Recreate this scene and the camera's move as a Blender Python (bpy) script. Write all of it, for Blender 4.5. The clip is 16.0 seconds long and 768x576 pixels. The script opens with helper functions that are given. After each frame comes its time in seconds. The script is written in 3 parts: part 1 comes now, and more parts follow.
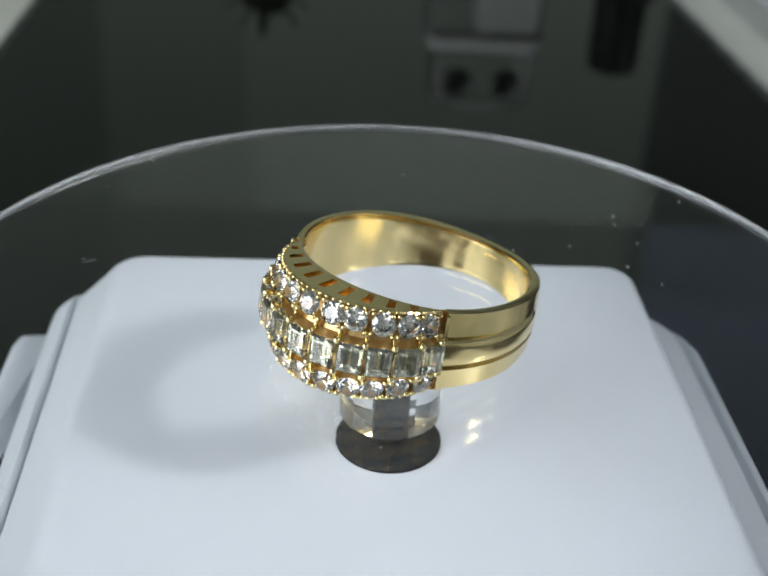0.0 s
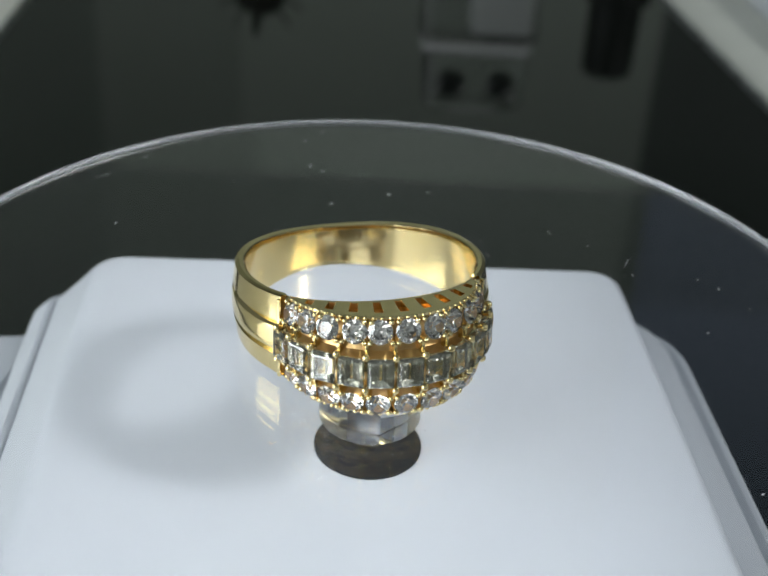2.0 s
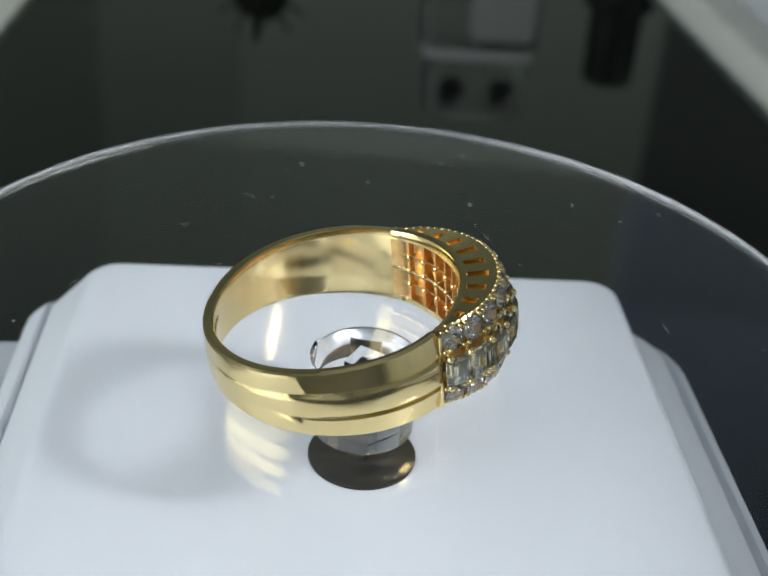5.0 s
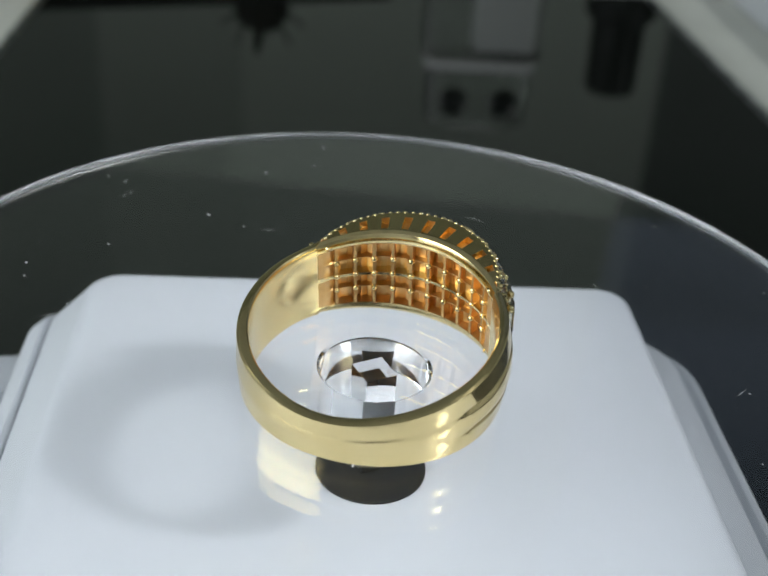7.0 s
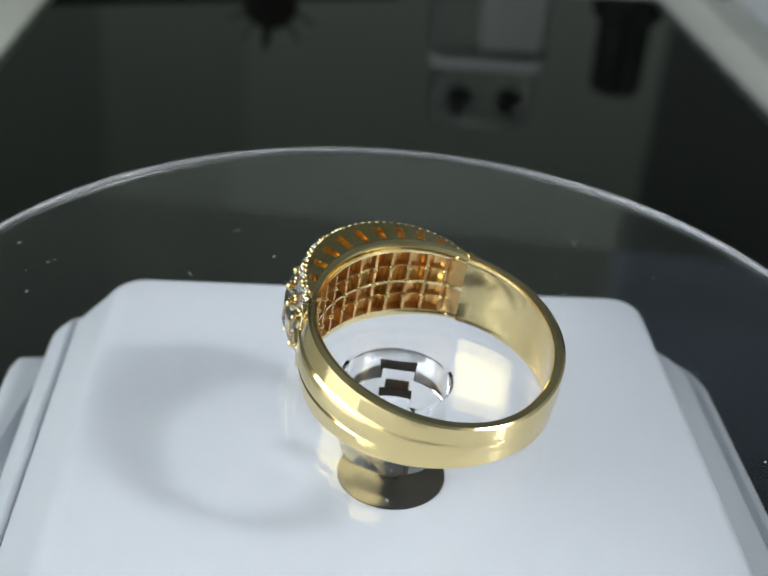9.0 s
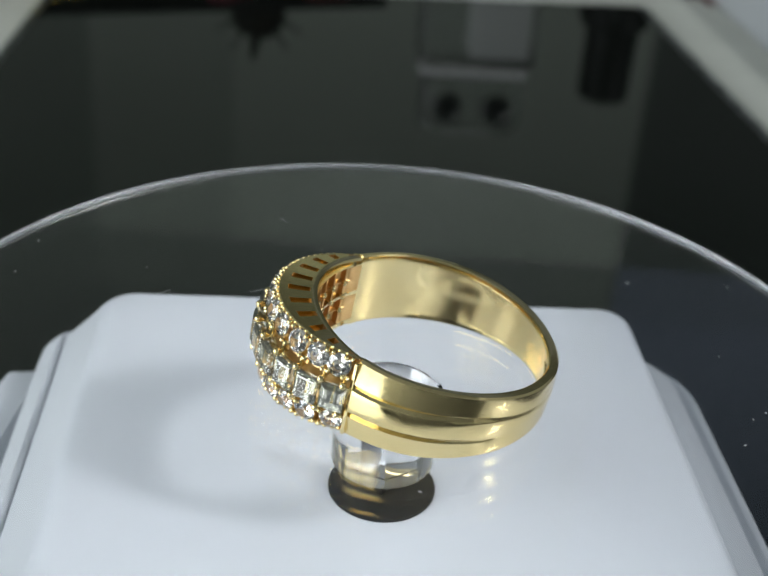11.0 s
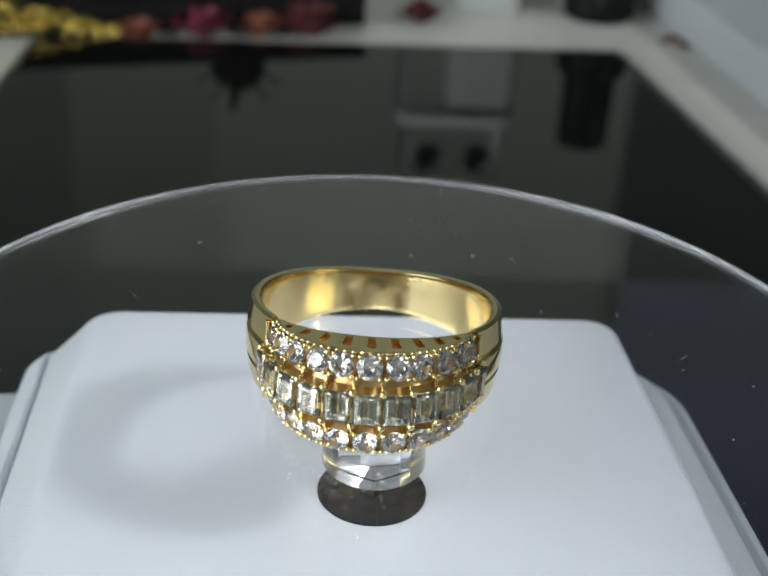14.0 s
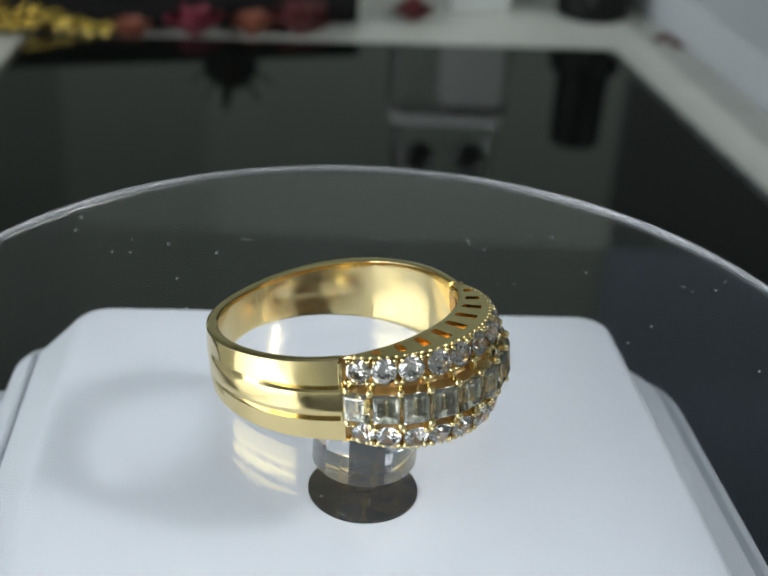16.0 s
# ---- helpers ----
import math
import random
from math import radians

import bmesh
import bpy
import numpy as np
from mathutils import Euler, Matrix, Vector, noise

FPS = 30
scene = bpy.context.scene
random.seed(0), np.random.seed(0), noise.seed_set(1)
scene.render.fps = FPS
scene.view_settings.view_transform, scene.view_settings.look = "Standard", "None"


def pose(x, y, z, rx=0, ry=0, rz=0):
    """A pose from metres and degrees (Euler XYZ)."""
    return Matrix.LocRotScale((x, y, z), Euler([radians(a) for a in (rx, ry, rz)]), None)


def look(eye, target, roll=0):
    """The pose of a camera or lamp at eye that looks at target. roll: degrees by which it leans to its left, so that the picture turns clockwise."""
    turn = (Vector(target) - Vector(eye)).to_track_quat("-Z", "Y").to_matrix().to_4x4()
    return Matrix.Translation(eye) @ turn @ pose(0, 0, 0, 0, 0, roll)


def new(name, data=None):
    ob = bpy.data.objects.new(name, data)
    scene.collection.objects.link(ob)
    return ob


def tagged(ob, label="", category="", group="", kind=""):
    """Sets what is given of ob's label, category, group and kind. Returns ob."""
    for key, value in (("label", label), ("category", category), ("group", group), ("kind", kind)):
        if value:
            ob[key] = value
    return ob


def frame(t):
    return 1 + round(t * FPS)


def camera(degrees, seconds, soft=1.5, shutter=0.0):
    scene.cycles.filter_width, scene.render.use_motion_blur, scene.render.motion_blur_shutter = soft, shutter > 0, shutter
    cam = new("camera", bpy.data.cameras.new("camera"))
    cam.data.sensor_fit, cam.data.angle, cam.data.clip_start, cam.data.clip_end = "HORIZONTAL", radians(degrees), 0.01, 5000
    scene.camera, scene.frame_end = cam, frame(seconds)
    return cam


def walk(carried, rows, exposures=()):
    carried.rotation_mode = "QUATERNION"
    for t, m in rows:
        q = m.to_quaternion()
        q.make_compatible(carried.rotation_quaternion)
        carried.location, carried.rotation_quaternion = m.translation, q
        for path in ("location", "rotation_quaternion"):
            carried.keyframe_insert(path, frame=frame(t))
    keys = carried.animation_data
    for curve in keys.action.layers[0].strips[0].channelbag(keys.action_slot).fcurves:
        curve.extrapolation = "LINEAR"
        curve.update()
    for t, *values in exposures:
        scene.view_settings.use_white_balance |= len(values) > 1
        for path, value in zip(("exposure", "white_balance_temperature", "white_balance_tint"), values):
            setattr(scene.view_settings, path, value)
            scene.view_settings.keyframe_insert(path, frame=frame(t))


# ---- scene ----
# A gold ring with clear stones lies on a clear acrylic turntable. Lengths below are in centimetres.
CM = 0.01
cam = camera(32.65, 16.0)
cam.data.dof.use_dof = True
cam.data.dof.focus_distance = 0.102
cam.data.dof.aperture_fstop = 44


def eye_pose(x, y, z, yaw, pitch, roll):
    """The camera's pose from centimetres and degrees."""
    return pose(x * CM, y * CM, z * CM, 90 + pitch, 0, yaw) @ pose(0, 0, 0, 0, 0, roll)


# seconds, x, y, z in centimetres, yaw, pitch, roll
EYES = [
    (0.0, -0.003, -9.107, 6.129, 0.54, -32.41, 3.51),
    (0.5, 0.076, -9.008, 6.085, 0.29, -32.64, 3.54),
    (1.0, 0.075, -8.974, 6.053, 0.47, -32.37, 4.02),
    (1.5, 0.102, -8.927, 5.998, 0.25, -32.36, 4.05),
    (2.0, 0.125, -8.941, 6.038, 0.33, -32.29, 4.11),
    (2.5, 0.158, -8.902, 6.030, 0.29, -32.20, 4.35),
    (3.0, 0.206, -8.898, 6.028, 0.38, -32.24, 4.34),
    (3.5, 0.225, -8.853, 5.978, 0.27, -32.23, 4.35),
    (4.0, 0.147, -8.866, 6.033, 0.32, -32.23, 4.80),
    (6.5, 0.199, -8.839, 5.974, 0.45, -31.55, 3.96),
    (7.0, 0.117, -8.667, 5.856, 0.50, -31.46, 3.98),
    (7.5, 0.063, -8.811, 5.966, 0.63, -31.63, 3.95),
    (8.0, -0.003, -8.899, 6.098, 0.72, -31.80, 4.07),
    (8.5, -0.098, -8.848, 6.134, 0.58, -31.90, 4.47),
    (11.0, -0.110, -8.853, 6.236, -0.15, -31.57, 4.59),
    (11.5, -0.049, -8.795, 6.106, -0.30, -31.37, 4.34),
    (12.0, 0.043, -8.921, 5.776, -0.50, -29.62, 4.07),
    (12.5, 0.038, -8.985, 5.619, -0.63, -28.53, 3.55),
    (13.0, -0.096, -9.012, 5.632, -0.88, -28.31, 3.73),
    (13.5, -0.085, -9.037, 5.678, -0.80, -28.43, 3.82),
    (14.0, -0.110, -9.065, 5.712, -0.80, -28.62, 3.86),
    (14.5, -0.108, -9.161, 5.817, -0.82, -28.61, 3.90),
    (15.0, -0.114, -9.027, 5.697, -0.97, -28.53, 4.02),
    (15.5, -0.072, -9.014, 5.688, -1.07, -28.58, 4.03),
    (16.0, -0.090, -9.016, 5.641, -1.14, -28.59, 4.03),
]
walk(cam, [(r[0], eye_pose(*r[1:])) for r in EYES])

# ---- light ----
world = bpy.data.worlds.new("sky")
scene.world = world
world.use_nodes = True
wn = world.node_tree.nodes
sky = wn.new("ShaderNodeTexSky")
sky.sky_type = "NISHITA"
sky.sun_disc = False
sky.sun_elevation = radians(40)
sky.sun_rotation = radians(110)
wn["Background"].inputs["Strength"].default_value = 0.08
world.node_tree.links.new(sky.outputs[0], wn["Background"].inputs["Color"])


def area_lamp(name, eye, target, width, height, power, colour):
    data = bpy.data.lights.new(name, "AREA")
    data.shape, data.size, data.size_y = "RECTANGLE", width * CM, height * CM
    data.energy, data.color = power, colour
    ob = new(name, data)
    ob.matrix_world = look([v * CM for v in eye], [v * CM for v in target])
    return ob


# two unseen daylight-toned area lamps, set from shadow and highlights; no windows are built
area_lamp("unseen_light_left", (-100, -48, 38), (0, 0, 0), 130, 84, 19.8, (0.89, 0.955, 1.0))
area_lamp("unseen_light_right", (86, -28, 84), (0, 0, 0), 13, 13, 5.5, (0.93, 0.97, 1.0))
scene.view_settings.exposure = 0.0


# ---- materials ----
def material(name):
    m = bpy.data.materials.new(name)
    m.use_nodes = True
    return m, m.node_tree, m.node_tree.nodes["Principled BSDF"]


def noise_tex(tree, scale, detail=4.0, rough=0.55):
    tc = tree.nodes.new("ShaderNodeTexCoord")
    n = tree.nodes.new("ShaderNodeTexNoise")
    n.inputs["Scale"].default_value = scale
    n.inputs["Detail"].default_value = detail
    n.inputs["Roughness"].default_value = rough
    tree.links.new(tc.outputs["Object"], n.inputs["Vector"])
    return n


def ramp(tree, source, stops):
    r = tree.nodes.new("ShaderNodeValToRGB")
    els = r.color_ramp.elements
    while len(els) < len(stops):
        els.new(0.5)
    for e, (pos, col) in zip(els, stops):
        e.position = pos
        e.color = (*col, 1) if len(col) == 3 else col
    tree.links.new(source, r.inputs["Fac"])
    return r


def bump(tree, bsdf, source, strength, distance):
    b = tree.nodes.new("ShaderNodeBump")
    b.inputs["Strength"].default_value = strength
    b.inputs["Distance"].default_value = distance
    tree.links.new(source, b.inputs["Height"])
    tree.links.new(b.outputs["Normal"], bsdf.inputs["Normal"])


def painted(name, colours, scale, rough, bump_distance=0.0, metallic=0.0, rough_to=None, coat=0.0, detail=4.0):
    """A surface whose colour wanders between two tones, with matching gloss and relief."""
    m, tree, b = material(name)
    n = noise_tex(tree, scale, detail)
    r = ramp(tree, n.outputs["Fac"], [(0.3, colours[0]), (0.7, colours[1])])
    tree.links.new(r.outputs["Color"], b.inputs["Base Color"])
    b.inputs["Metallic"].default_value = metallic
    n2 = noise_tex(tree, scale * 7, 3.0)
    lo, hi = rough, rough if rough_to is None else rough_to
    rr = ramp(tree, n2.outputs["Fac"], [(0.35, (lo,) * 3), (0.7, (hi,) * 3)])
    tree.links.new(rr.outputs["Color"], b.inputs["Roughness"])
    b.inputs["Coat Weight"].default_value = coat
    if bump_distance:
        bump(tree, b, n2.outputs["Fac"], 0.3, bump_distance)
    return m


def clear(name, ior, tint, rough=0.0):
    m, tree, b = material(name)
    b.inputs["Base Color"].default_value = (*tint, 1)
    b.inputs["Transmission Weight"].default_value = 1.0
    b.inputs["IOR"].default_value = ior
    b.inputs["Roughness"].default_value = rough
    return m


GOLD = painted("polished_gold", [(0.84, 0.665, 0.315), (0.89, 0.725, 0.375)], 180, 0.11, 0.000004, metallic=1.0, rough_to=0.18)
# rougher, deeper orange gold that paints in the gold-to-gold bounce of the recesses
BOUNCE_GOLD = painted("bounce_orange_gold", [(0.72, 0.43, 0.16), (0.84, 0.57, 0.26)], 900, 0.28, 0.00002, metallic=1.0, rough_to=0.45)
STONE = clear("clear_stone", 2.15, (1.0, 0.955, 0.87))
BAGUETTE = clear("clear_step_cut_stone", 2.15, (1.0, 0.98, 0.76), 0.01)
for gem, share in ((STONE, 0.99), (BAGUETTE, 0.96)):
    gem.node_tree.nodes["Principled BSDF"].inputs["Transmission Weight"].default_value = share
ACRYLIC = clear("clear_acrylic", 1.49, (0.985, 0.99, 1.0))
ACRYLIC.node_tree.nodes["Principled BSDF"].inputs["Transmission Weight"].default_value = 1.0
FROSTED = clear("sawn_acrylic_edge", 1.49, (0.25, 0.285, 0.34), 0.4)
WHITE_PLASTIC = painted("white_plastic", [(0.60, 0.625, 0.66), (0.64, 0.665, 0.695)], 30, 0.28, 0.00001, rough_to=0.36)
BLACK_PLASTIC = painted("black_plastic", [(0.012, 0.012, 0.013), (0.02, 0.02, 0.021)], 90, 0.12, 0.0, rough_to=0.25)
HUB_BLACK = painted("hub_black", [(0.010, 0.011, 0.013), (0.016, 0.017, 0.02)], 120, 0.5, 0.0, rough_to=0.6)
MATTE_BLACK = painted("matte_black_plastic", [(0.004, 0.004, 0.004), (0.008, 0.008, 0.008)], 90, 0.45, 0.0, rough_to=0.6)
BLACK_GLASS = painted("black_glass", [(0.002, 0.003, 0.002), (0.004, 0.005, 0.004)], 14, 0.03, 0.0, rough_to=0.05)
BEZEL = painted("dark_bezel", [(0.03, 0.034, 0.032), (0.04, 0.044, 0.042)], 60, 0.25, 0.0, rough_to=0.35)
MARBLE = painted("pale_marble", [(0.41, 0.42, 0.37), (0.53, 0.54, 0.48)], 22, 0.30, 0.00003, rough_to=0.5, detail=8)
LEDGE_PAINT = painted("grey_white_ledge_paint", [(0.29, 0.305, 0.315), (0.35, 0.365, 0.37)], 12, 0.35, 0.00002, rough_to=0.5)
DUST = painted("pale_dust", [(0.55, 0.56, 0.58), (0.75, 0.75, 0.76)], 300, 0.7)
WALL = painted("wall_paint", [(0.40, 0.42, 0.43), (0.47, 0.49, 0.50)], 3, 0.7, 0.0003)
# wall tones stepped to paint in the brightness mirrored by panel and disk
PALE_WALL = painted("reflected_wall_pale", [(0.275, 0.308, 0.255), (0.335, 0.367, 0.315)], 3, 0.7, 0.0003)
SOFT_WALL = painted("reflected_wall_soft", [(0.215, 0.243, 0.20), (0.262, 0.29, 0.247)], 3, 0.7, 0.0003)
MID_WALL = painted("reflected_wall_mid", [(0.14, 0.163, 0.135), (0.175, 0.198, 0.166)], 3, 0.7, 0.0003)
BLUE_WALL = painted("reflected_wall_blue", [(0.165, 0.195, 0.25), (0.21, 0.24, 0.295)], 3, 0.7, 0.0003)
UPPER_WALL = painted("reflected_wall_upper", [(0.11, 0.125, 0.108), (0.145, 0.16, 0.14)], 3, 0.7, 0.0003)
DARK_WALL = painted("reflected_wall_dark", [(0.062, 0.073, 0.063), (0.095, 0.107, 0.096)], 3, 0.7, 0.0003)


CARTON = painted("carton_board", [(0.40, 0.42, 0.40), (0.47, 0.49, 0.46)], 40, 0.6)
PAPER = painted("white_paper", [(0.72, 0.73, 0.71), (0.80, 0.80, 0.78)], 40, 0.6)
BRASS = painted("gold_bead", [(0.42, 0.30, 0.06), (0.62, 0.47, 0.13)], 300, 0.12, metallic=1.0, rough_to=0.25)
SMOKE = clear("jar_glass", 1.45, (0.97, 0.99, 0.98))
DARK_CLOTH = painted("black_cloth", [(0.008, 0.008, 0.008), (0.016, 0.015, 0.015)], 150, 0.8, 0.0001)
DARK_LEAF = painted("dark_leaf", [(0.005, 0.005, 0.004), (0.013, 0.010, 0.007)], 150, 0.6, 0.0001)
DARK_RED = painted("dark_red_petal", [(0.05, 0.008, 0.009), (0.12, 0.02, 0.018)], 150, 0.6, 0.0001)
PINK = painted("pink_petal", [(0.13, 0.008, 0.03), (0.19, 0.025, 0.04)], 150, 0.6, 0.0001)
RUST = painted("rust_petal", [(0.17, 0.035, 0.025), (0.26, 0.09, 0.04)], 150, 0.6, 0.0001)


for dull, level in ((DARK_CLOTH, 0.08), (DARK_LEAF, 0.08), (MATTE_BLACK, 0.15), (HUB_BLACK, 0.2)):
    dull.node_tree.nodes["Principled BSDF"].inputs["Specular IOR Level"].default_value = level


# ---- mesh helpers ----
def mesh_of(name, bm, mat, sharp=35):
    for f in bm.faces:
        f.smooth = True
    bmesh.ops.recalc_face_normals(bm, faces=bm.faces)
    for e in bm.edges:
        if len(e.link_faces) == 2 and e.calc_face_angle(0) > radians(sharp):
            e.smooth = False
    me = bpy.data.meshes.new(name)
    bm.to_mesh(me)
    bm.free()
    me.materials.append(mat)
    return me


def part(name, bm, mat, parent=None, label="", m=None, sharp=35):
    me = bm if isinstance(bm, bpy.types.Mesh) else mesh_of(name, bm, mat, sharp)
    ob = new(name, me)
    if parent is not None:
        ob.parent = parent
    if m is not None:
        ob.matrix_local = m
    if label:
        tagged(ob, label)
    return ob


def box_bm(x0, x1, y0, y1, z0, z1, bevel=0.0, segments=2):
    bm = bmesh.new()
    vs = [bm.verts.new((x * CM, y * CM, z * CM)) for z in (z0, z1) for x, y in ((x0, y0), (x1, y0), (x1, y1), (x0, y1))]
    for q in ((3, 2, 1, 0), (4, 5, 6, 7), (0, 1, 5, 4), (1, 2, 6, 5), (2, 3, 7, 6), (3, 0, 4, 7)):
        bm.faces.new([vs[i] for i in q])
    if bevel:
        bmesh.ops.bevel(bm, geom=bm.edges[:], offset=bevel * CM, segments=segments, profile=0.5, affect="EDGES")
    return bm


def lathe_bm(profile, n=64):
    """A body turned about z from (radius, height) pairs; a radius of 0 closes it."""
    bm = bmesh.new()
    rings = []
    for r, z in profile:
        if r <= 1e-6:
            rings.append([bm.verts.new((0, 0, z * CM))])
        else:
            rings.append([bm.verts.new((r * CM * math.cos(2 * math.pi * k / n), r * CM * math.sin(2 * math.pi * k / n), z * CM)) for k in range(n)])
    for a, b in zip(rings, rings[1:]):
        for k in range(n):
            j = (k + 1) % n
            if len(a) == 1:
                bm.faces.new((a[0], b[k], b[j]))
            elif len(b) == 1:
                bm.faces.new((a[k], a[j], b[0]))
            else:
                bm.faces.new((a[k], a[j], b[j], b[k]))
    return bm


def rounded_loop(hx, hy, r, n=8):
    pts = []
    for cx, cy, a0 in ((hx - r, hy - r, 0), (-hx + r, hy - r, 90), (-hx + r, -hy + r, 180), (hx - r, -hy + r, 270)):
        for k in range(n + 1):
            a = radians(a0 + 90 * k / n)
            pts.append((cx + r * math.cos(a), cy + r * math.sin(a)))
    return pts


def loft_bm(levels):
    """A closed body through loops given as (list of (x, y), z)."""
    bm = bmesh.new()
    loops = [[bm.verts.new((x * CM, y * CM, z * CM)) for x, y in pts] for pts, z in levels]
    for a, b in zip(loops, loops[1:]):
        n = len(a)
        for k in range(n):
            bm.faces.new((a[k], a[(k + 1) % n], b[(k + 1) % n], b[k]))
    bm.faces.new(loops[0][::-1])
    bm.faces.new(loops[-1])
    return bm


# ---- the setting ----
PANEL_Z = -5.95
COUNTER_Z = -6.15
DISK_Z = -0.14
PLATE_Z = -1.35


def counter():
    ob = part("floor", box_bm(-110, 110, -90, 110, COUNTER_Z - 3, COUNTER_Z, 0.1), MARBLE)
    tagged(ob, "pale grey marble counter top under everything", "counter", kind="structure")
    # raised white ledge along one side of the counter
    led = part("ledge", box_bm(0, 60, -40, 70, COUNTER_Z, COUNTER_Z + 1.4, 0.12), LEDGE_PAINT)
    led.matrix_world = pose(9.4 * CM, 26.6 * CM, 0, 0, 0, 11.8)
    tagged(led, "low white ledge beside the marble strip", "ledge", kind="structure")


def room():
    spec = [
        # unseen north wall in pieces, each toned to the brightness it reflects
        ("wall_north", (-16, 24, 110, 116, -80, 57), PALE_WALL, "unseen wall behind the counter, toned for its pale reflection"),
        ("wall_north_middle", (-30, -16, 110, 116, -80, 57), SOFT_WALL, "unseen wall strip, a darker step in the reflected falloff"),
        ("wall_north_west", (-120, -30, 110, 116, -80, 57), MID_WALL, "unseen corner wall, last darker step of the reflected falloff"),
        ("wall_north_east", (24, 120, 110, 116, -80, 57), DARK_WALL, "unseen wall, toned for the dark side of the reflection"),
        ("wall_north_east_upper", (24, 120, 110, 116, 57, 150), BLUE_WALL, "unseen upper wall, toned blue grey to lift the disk reflection"),
        ("wall_north_upper", (-120, 24, 110, 116, 57, 150), UPPER_WALL, "unseen upper wall, toned for the darker top of the reflection"),
        # added out of view to close the room and bounce light
        ("wall_west", (-126, -120, -136, 116, -80, 150), WALL, "unseen plain grey room wall, added to bounce light"),
        ("wall_east", (120, 126, -136, 116, -80, 150), WALL, "unseen plain grey room wall, added to bounce light"),
        ("wall_south", (-120, 120, -136, -130, -80, 150), WALL, "unseen plain grey room wall, added to bounce light"),
        ("ceiling", (-126, 126, -136, 116, 150, 154), WALL, "unseen plain grey room ceiling, added to bounce light"),
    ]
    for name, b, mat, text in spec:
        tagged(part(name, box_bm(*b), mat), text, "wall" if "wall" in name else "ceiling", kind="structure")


def black_panel():
    ob = new("black_panel")
    tagged(ob, "glossy black glass panel lying on the pale counter", "glass panel")
    # front corners run on out of view, so the gold reflects dark
    corners = [(-9.6, 25.6), (6.72, 27.4), (21.55, -40.0), (-9.8, -40.0)]
    inner = [(-9.4, 25.42), (6.50, 27.18), (21.25, -39.8), (-9.6, -39.8)]
    part("frame", loft_bm([(corners[::-1], COUNTER_Z + 0.001), (corners[::-1], PANEL_Z - 0.02), (inner[::-1], PANEL_Z - 0.008)]), BEZEL, ob, "dark grey edge of the panel")
    part("glass", loft_bm([(inner[::-1], PANEL_Z - 0.006), (inner[::-1], PANEL_Z)]), BLACK_GLASS, ob)


